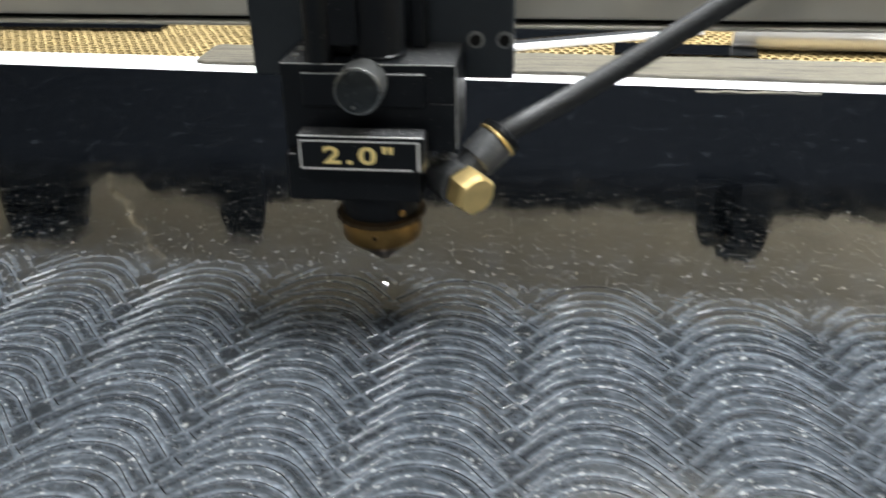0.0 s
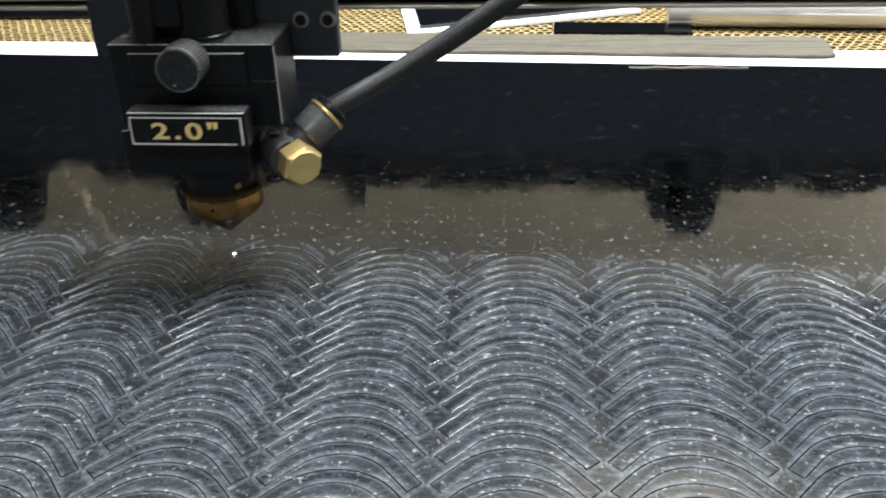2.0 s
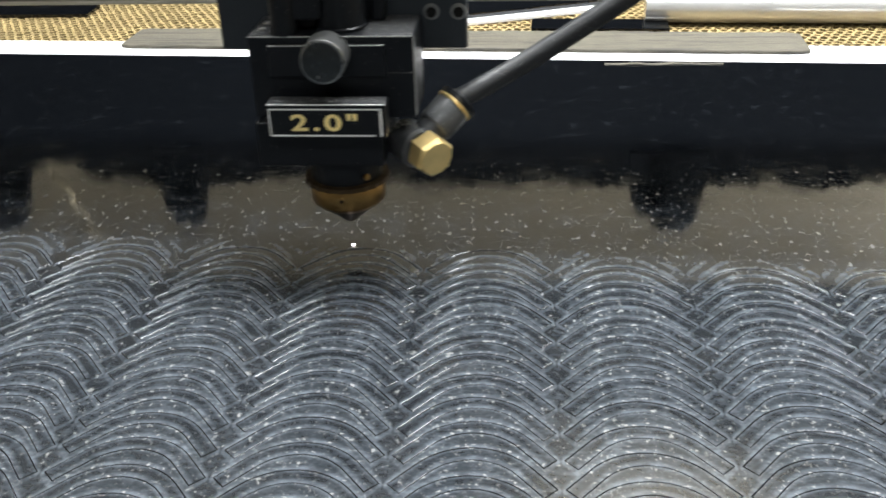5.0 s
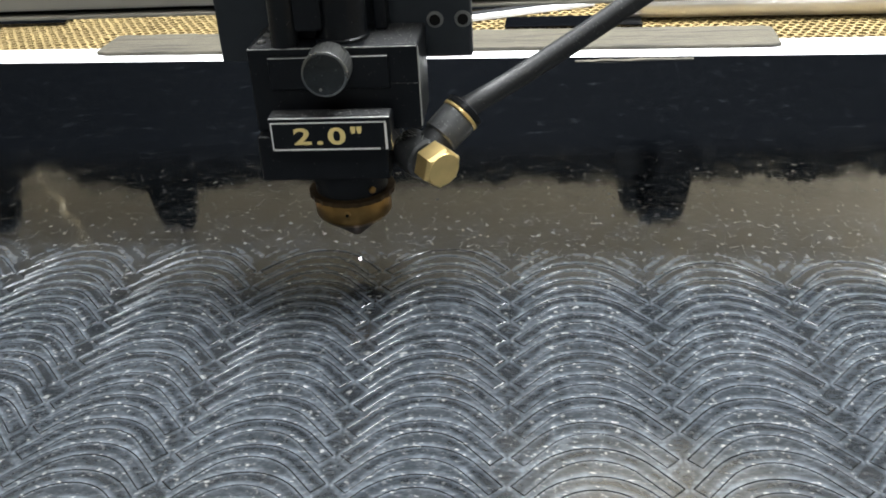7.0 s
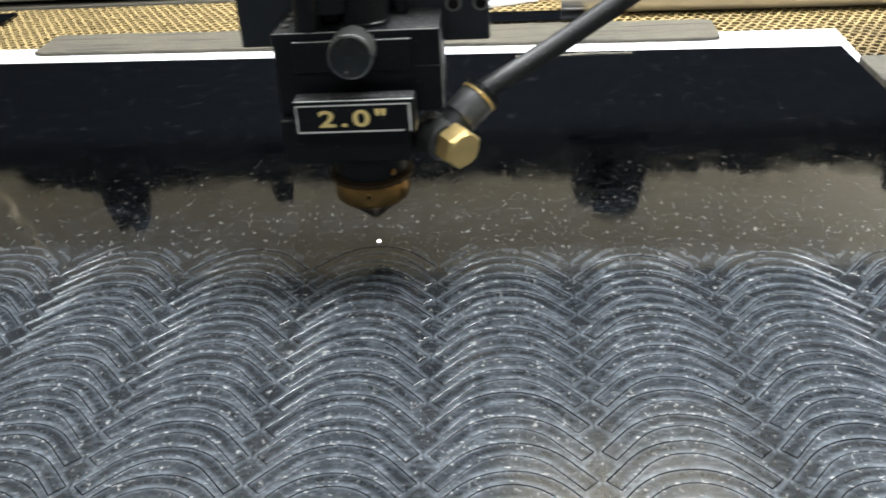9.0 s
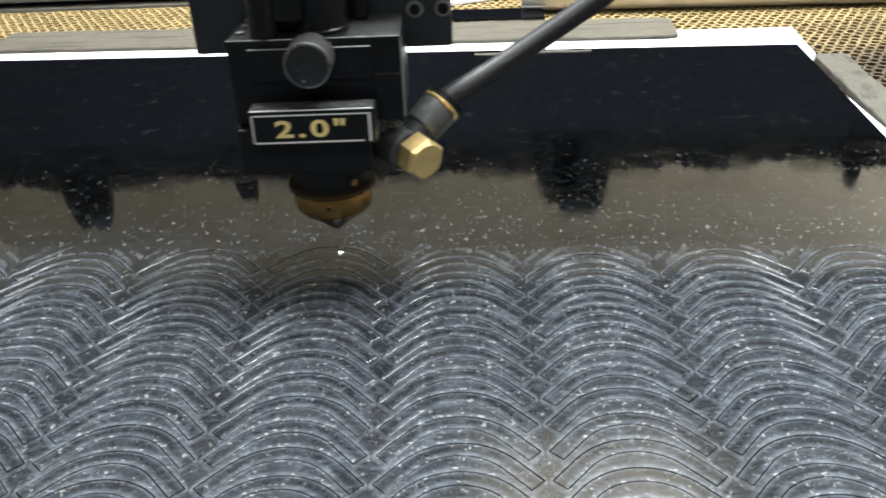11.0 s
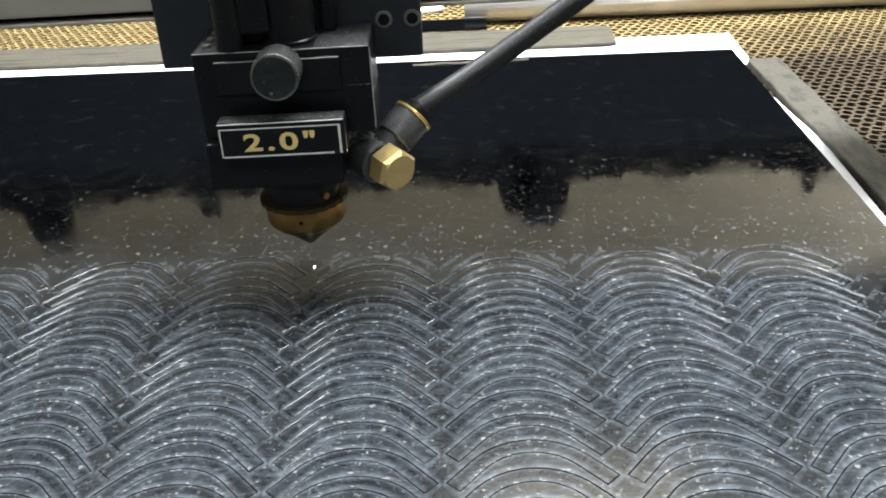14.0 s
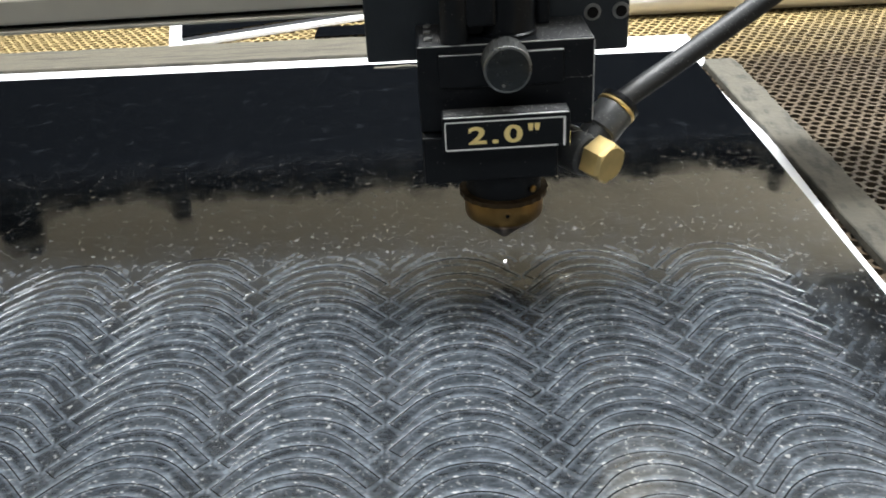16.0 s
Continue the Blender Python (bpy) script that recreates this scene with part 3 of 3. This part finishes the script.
def boards():
    bm = bmesh.new()
    rim = ((-0.53, -0.41), (0.1570, -0.41), (0.1648, 0.037), (0.1668, 0.085), (0.1692, 0.137), (0.1655, 0.195), (0.1650, 0.240), (0.1715, 0.250), (0.1738, 0.3005), (-0.53, 0.3275))
    low = [bm.verts.new((x, y, -0.0046)) for x, y in rim]
    top = [bm.verts.new((x, y, -0.0031)) for x, y in rim]
    for k in range(len(rim)):
        bm.faces.new((low[k], low[(k + 1) % len(rim)], top[(k + 1) % len(rim)], top[k]))
    bm.faces.new(top)
    bm.faces.new(low[::-1])
    tagged(finish("white_board", bm, PAPER), "thin white board lying under the black sheet", "board")
    long_strip = tagged(finish("grey_strip", worn_strip(-0.3170, 0.0925, 0.2905, 0.3270, -0.003, -0.0008), GREYBOARD), "worn grey-brown wooden strip along the sheet's far edge", "strip", "grey strips")
    long_strip.matrix_basis = pose(0, 0, 0, 0, 0, -2.5)
    tagged(finish("grey_strip", worn_strip(0.1680, 0.1850, -0.15, 0.2460, -0.0046, -0.0010, 0.0008), SIDEBOARD), "worn grey wooden strip along the sheet's side edge", "strip", "grey strips")
    tagged(finish("scuff_flake", worn_strip(-0.012, 0.052, 0.2605, 0.2630, 0.0001, 0.0006), GREYBOARD), "thin pale flake of scuffed film on the sheet", "flake")
    off = thing("offcut", "black sheet offcut with white edges on the honeycomb", "offcut")
    for name, mat, ext, label in (("backing", PAPER, (0, 0.16, 0, 0.08, BED + 0.0005, -0.0022), "white backing"), ("face", SHEET, (0.0085, 0.16, 0.0080, 0.08, -0.0018, 0.001), "black face")):
        bm = box(*ext)
        for v in bm.verts:
            if v.co.x < 0.01:
                v.co.x += 0.15 * v.co.y
        part(name, bm, mat, off, label)
    off.matrix_basis = pose(-0.143, 0.3345, 0, 0, 0, 20)
    # polished metal rod, built as a pale tube
    tagged(finish("pale_rod", tube([(0.02 + 0.05 * i, 0.3593 - 0.00225 * i, 0.0065) for i in range(12)], 0.011, 20), ALU, smooth=True), "pale polished metal rod lying on the honeycomb", "tube")
    # black piece added for the shade between the offcut and the rod
    offcut_shade = thing("offcut", "narrow black piece standing in for the shade beside the pale rod", "offcut")
    part("face", box(0, 0.085, 0, 0.022, BED + 0.0005, -0.0016, 0.0003), SHEET, offcut_shade)
    offcut_shade.matrix_basis = pose(-0.052, 0.3375, 0, 0, 0, -2)
    left = thing("offcut", "dark sliver of black sheet on the honeycomb", "offcut")
    part("face", box(-0.57, -0.358, 0.380, 0.404, BED + 0.0005, -0.002, 0.0003), SHEET, left)


# ---- the gantry and the laser head ----
def gantry():
    g = thing("gantry_beam", "black gantry beam with polished guide rails", "gantry")
    part("beam", box(-0.63, 0.63, 0.062, 0.11, 0.0805, 0.15, 0.001), BLACKPLATE, g)
    part("lower_rail", box(-0.63, 0.63, 0.048, 0.055, 0.0768, 0.0784, 0.0006), RAIL, g, "polished steel guide rail")
    part("groove", box(-0.63, 0.63, 0.052, 0.0615, 0.0779, 0.0803), KERF, g)
    part("rail", box(-0.63, 0.63, 0.047, 0.0615, 0.0805, 0.0900, 0.0012), RAIL, g, "polished steel guide rail")
    return g


def laser_head():
    h = thing("laser_carriage", "black laser carriage with a brass nozzle and an air hose", "laser carriage")
    cx = -0.001
    part("nozzle_tip", revolve([(0.0008, 0.0107), (0.0014, 0.0108), (0.0095, 0.0180), (0.0095, 0.0190)], (cx, 0, 0)), TARBRASS, h, "sooty brass cone", True)
    nz = part("nozzle", revolve([(0.0092, 0.0183), (0.0108, 0.0186), (0.0128, 0.0205), (0.0131, 0.0211), (0.0131, 0.0268), (0.0127, 0.0275), (0.0100, 0.0280)], (cx, 0, 0), seg=48), DULLBRASS, h, "stained brass ring", True)
    part("screw", revolve([(0.0011, 0), (0.0011, 0.0006), (0.0007, 0.0008)], (cx, -0.0128, 0.0248), (0, -1, 0), 14), DULLBRASS, nz)
    # black disc for the shade inside the screw's hole
    part("bore_shade", revolve([(0.0006, 0), (0.0006, 0.0003)], (cx, -0.0136, 0.0248), (0, -1, 0), 12), KERF, nz)
    part("flange", revolve([(0.0125, 0.0280), (0.0145, 0.0281), (0.0145, 0.0296), (0.0128, 0.0298)], (cx, 0, 0), seg=44, wobble=0.03), TARBRASS, h)
    part("neck", revolve([(0.0124, 0.0296), (0.0124, 0.0335), (0.0132, 0.0337), (0.0132, 0.0400)], (cx, 0, 0), seg=40), BLACK, h, smooth=True)
    part("screw", revolve([(0.0012, 0), (0.0012, 0.0007), (0.0008, 0.0009)], (cx + 0.0085, -0.0098, 0.0325), (0.65, -0.76, 0), 14), DULLBRASS, h)
    part("lens_block", box(-0.0270, 0.0150, -0.0160, 0.0160, 0.0390, 0.0545, 0.0008), BLACK, h)
    pl = part("label_plate", box(-0.0208, 0.0176, -0.0225, -0.0155, 0.0518, 0.0635, 0.0006), BLACK, h)
    part("dust", box(-0.0203, 0.0171, -0.0218, -0.0160, 0.06352, 0.06362), DUSTYTOP, pl, "grey dust on the top")
    fy = -0.02262
    for n, e in (("border_line", (-0.0200, 0.0161, 0.0615, 0.0619)), ("border_line", (-0.0198, 0.0138, 0.0526, 0.0531)), ("border_line", (-0.0202, -0.0198, 0.0529, 0.0616)), ("border_line", (0.0155, 0.0162, 0.0526, 0.0617)), ("bright_line", (-0.0204, 0.0172, 0.0631, 0.0634))):
        part(n, box(e[0], e[1], fy - 0.0001, fy + 0.0002, e[2], e[3]), WHITEINK, pl, "white printed line")
    cu = bpy.data.curves.new("lettering", "FONT")
    cu.body, cu.size, cu.align_x, cu.extrude, cu.offset, cu.space_character = "2.0\"", 0.0078, "CENTER", 0.00006, 0.00021, 1.24
    tx = new("tmp_text", cu)
    me = bpy.data.meshes.new_from_object(tx.evaluated_get(bpy.context.evaluated_depsgraph_get()))
    bpy.data.objects.remove(tx)
    me.materials.clear()
    me.materials.append(GOLDINK)
    t = new("lettering", me)
    t.parent = pl
    t["label"] = "gold lettering that reads 2.0 inches"
    t.matrix_basis = pose(-0.0023, fy - 0.0001, 0.0547, 90, 0, 0) @ Matrix.Diagonal((1.45, 0.97, 1.0, 1.0))
    part("slide_body", box(-0.0272, 0.0262, -0.0120, 0.0120, 0.0548, 0.0822, 0.0005), BLACK, h)
    part("slide_face", box(-0.0208, 0.0170, -0.0134, -0.0118, 0.0690, 0.0797, 0.0005), BLACK, h)
    part("slide_seam", box(0.0000, 0.0261, -0.0123, -0.0118, 0.0700, 0.0703), DUSTYTOP, h)
    # thin pale bars that paint the highlights on chipped edges
    for e in ((-0.0270, 0.0258, -0.01222, -0.0119, 0.0818, 0.0821), (-0.0205, 0.0167, -0.0136, -0.0133, 0.0793, 0.0796), (0.0259, 0.0263, -0.01222, -0.0119, 0.0560, 0.0815)):
        part("bright_line", box(*e), PALEMETAL, h, "bright line along the edge, its highlight put into the colour")
    part("dust", box(0.0095, 0.0256, -0.0114, 0.0116, 0.08222, 0.08230), DUSTYTOP, h, "grey dust on the ledge")
    part("dust", box(-0.0262, -0.0200, -0.0114, 0.0100, 0.08222, 0.08230), DUSTYTOP, h, "grey dust on the ledge")
    kn = part("knob", revolve([(0.0066, 0.0), (0.0071, 0.0006), (0.0071, 0.0098), (0.0066, 0.0104), (0.0, 0.0105)][:4], (-0.001, -0.0134, 0.0775), (0, -1, 0), 72, wobble=-0.018), STEEL, h, "knurled dark steel knob")
    part("knob_face", revolve([(0.0063, 0), (0.0063, 0.0004), (0.0058, 0.0006)], (-0.001, -0.0239, 0.0775), (0, -1, 0), 40), KNOBFACE, kn, "dark turned knob face", smooth=True)
    part("dimple", revolve([(0.0005, 0), (0.0005, 0.0002), (0.0003, 0.0003)], (-0.0024, -0.0245, 0.0730), (0, -1, 0), 12), DIMSTEEL, kn)
    part("rim", revolve([(0.0068, 0), (0.0069, 0.0003), (0.0063, 0.0005), (0.0062, 0.0002)], (-0.001, -0.02385, 0.0775), (0, -1, 0), 48), STEEL, kn, "worn rim", True)
    part("upper_block", box(-0.0195, 0.0060, -0.0040, 0.0120, 0.0822, 0.1250, 0.0008), BLACK, h)
    part("rod", revolve([(0.0042, 0), (0.0042, 0.05)], (-0.0155, -0.0085, 0.0822), (0, 0, 1), 20), BLACK, h, smooth=True)
    part("mirror_tube", revolve([(0.0088, 0), (0.0088, 0.0010), (0.0082, 0.0014), (0.0082, 0.05)], (0.0012, -0.0015, 0.0822), (0, 0, 1), 36), BLACK, h, smooth=True)
    part("mirror_mount", box(-0.0125, -0.0030, -0.0100, -0.0058, 0.0865, 0.1050, 0.001), BLACK, h)
    part("mirror_mount", box(0.0105, 0.0150, 0.0040, 0.0118, 0.0822, 0.0990, 0.001), BLACK, h)
    for sx, sy, sz in ((-0.0235, -0.0060, 0.0824), (-0.0235, 0.0010, 0.0824), (-0.0235, 0.0080, 0.0824)):
        part("screw", revolve([(0.0013, 0), (0.0013, 0.0006), (0.0008, 0.0008)], (sx, sy, sz), (0, 0, 1), 14), DIMSTEEL, h)
    part("carriage_plate", box(-0.0434, 0.0415, 0.0122, 0.0180, 0.0703, 0.1500, 0.0008), BLACKPLATE, h)
    for hx in (0.0296, 0.0387):
        hole = part("bolt_hole", revolve([(0.0028, 0), (0.0027, 0.0004), (0.0019, 0.0005), (0.0018, 0.0003)], (hx, 0.01222, 0.0830), (0, -1, 0), 24), DIMSTEEL, h, "bare metal countersink")
        # black disc on the closed rim paints the hole's dark inside
        part("bore_shade", revolve([(0.0018, 0), (0.0018, 0.0003)], (hx, 0.01165, 0.0830), (0, -1, 0), 20), KERF, hole)
    # air fitting and hose
    f = part("elbow", revolve([(0.0064, 0), (0.0071, 0.0008), (0.0071, 0.0108), (0.0062, 0.0116)], (0.0190, 0.0020, 0.0425), (0.62, -0.75, -0.08), 30), BARREL, h, "black plastic elbow fitting", True)
    up = Vector((0.66, 0.50, 0.57)).normalized()
    foot = Vector((0.0254, -0.0035, 0.0424))
    part("neck", revolve([(0.0054, -0.004), (0.0057, 0.0), (0.0058, 0.0078)], foot, up, 30), RUBBER, f, "dark narrower neck", True)
    part("barrel", revolve([(0.0058, 0.0074), (0.0065, 0.0080), (0.0067, 0.0164), (0.0064, 0.0170)], foot, up, 30), BARREL, f, smooth=True)
    top = foot + up * 0.0170
    part("gold_ring", revolve([(0.0066, 0), (0.0070, 0.0003), (0.0070, 0.0011), (0.0065, 0.0013)], top, up, 32), BRASS, f, "thin gold ring", True)
    part("collar", revolve([(0.0058, 0), (0.0069, 0.0006), (0.0069, 0.0022), (0.0050, 0.0030)], top + up * 0.0012, up, 30), BLACK, f, smooth=True)
    ax = Vector((0.60, -0.78, -0.12))
    hb = Vector((0.0276, -0.0072, 0.0418))
    part("hex_cap", revolve([(0.0068, 0), (0.0072, 0.0005), (0.0072, 0.0064), (0.0065, 0.0076)], hb, ax, 6, spin=0.35), BRASS, f, "bright brass hexagonal plug")
    part("cap_face", revolve([(0.0060, 0), (0.0057, 0.0004)], hb + ax.normalized() * 0.0076, ax, 32), BRASS, f, smooth=True)
    rng = random.Random(8)
    lint = None
    for i in range(16):
        a = Vector((0.0195 + rng.uniform(-0.002, 0.006), -0.0055 + rng.uniform(-0.003, 0.002), 0.0492 + rng.uniform(-0.002, 0.003)))
        way = Vector((rng.gauss(0, 1), rng.gauss(0, 0.5), rng.gauss(0, 1))).normalized() * 0.0016
        own = tube([a, a + way + Vector((0, 0, 0.0003)), a + way * 1.8], 0.00011, 5)
        lint = own if lint is None else merged(lint, own)
    part("lint", lint, PALEMETAL, f, "pale lint caught on the elbow")
    pts = [top + up * 0.0020, top + up * 0.0045]
    for i in range(1, 25):
        run = 0.0025 + 0.0046 * i
        back = 0.022 * (1 - math.exp(-run / 0.030))
        pts.append(Vector((top.x + 0.0030 + run + 0.10 * back, top.y + 0.0022 + back, top.z + 0.0026 + 0.72 * run - 0.52 * back)))
    part("hose", tube(pts, 0.0037, 20), RUBBER, h, "dusty black air hose", True)
    part("spark", revolve([(0.0002, 0), (0.0003, 0.0001), (0.0003, 0.0003), (0.0002, 0.0004)], (cx, 0, 0.0002), (0, 0, 1), 12), SPARK, h, "white glowing spot of the laser")
    return h


room()
machine()
honeycomb()
boards()
black_sheet()
BEAM = gantry()
LASER = laser_head()


def motions():
    walk(LASER, [(t, pose(x, y, 0)) for t, x, y in HEAD])
    walk(BEAM, [(t, pose(0, y, 0)) for t, x, y in HEAD])


motions()
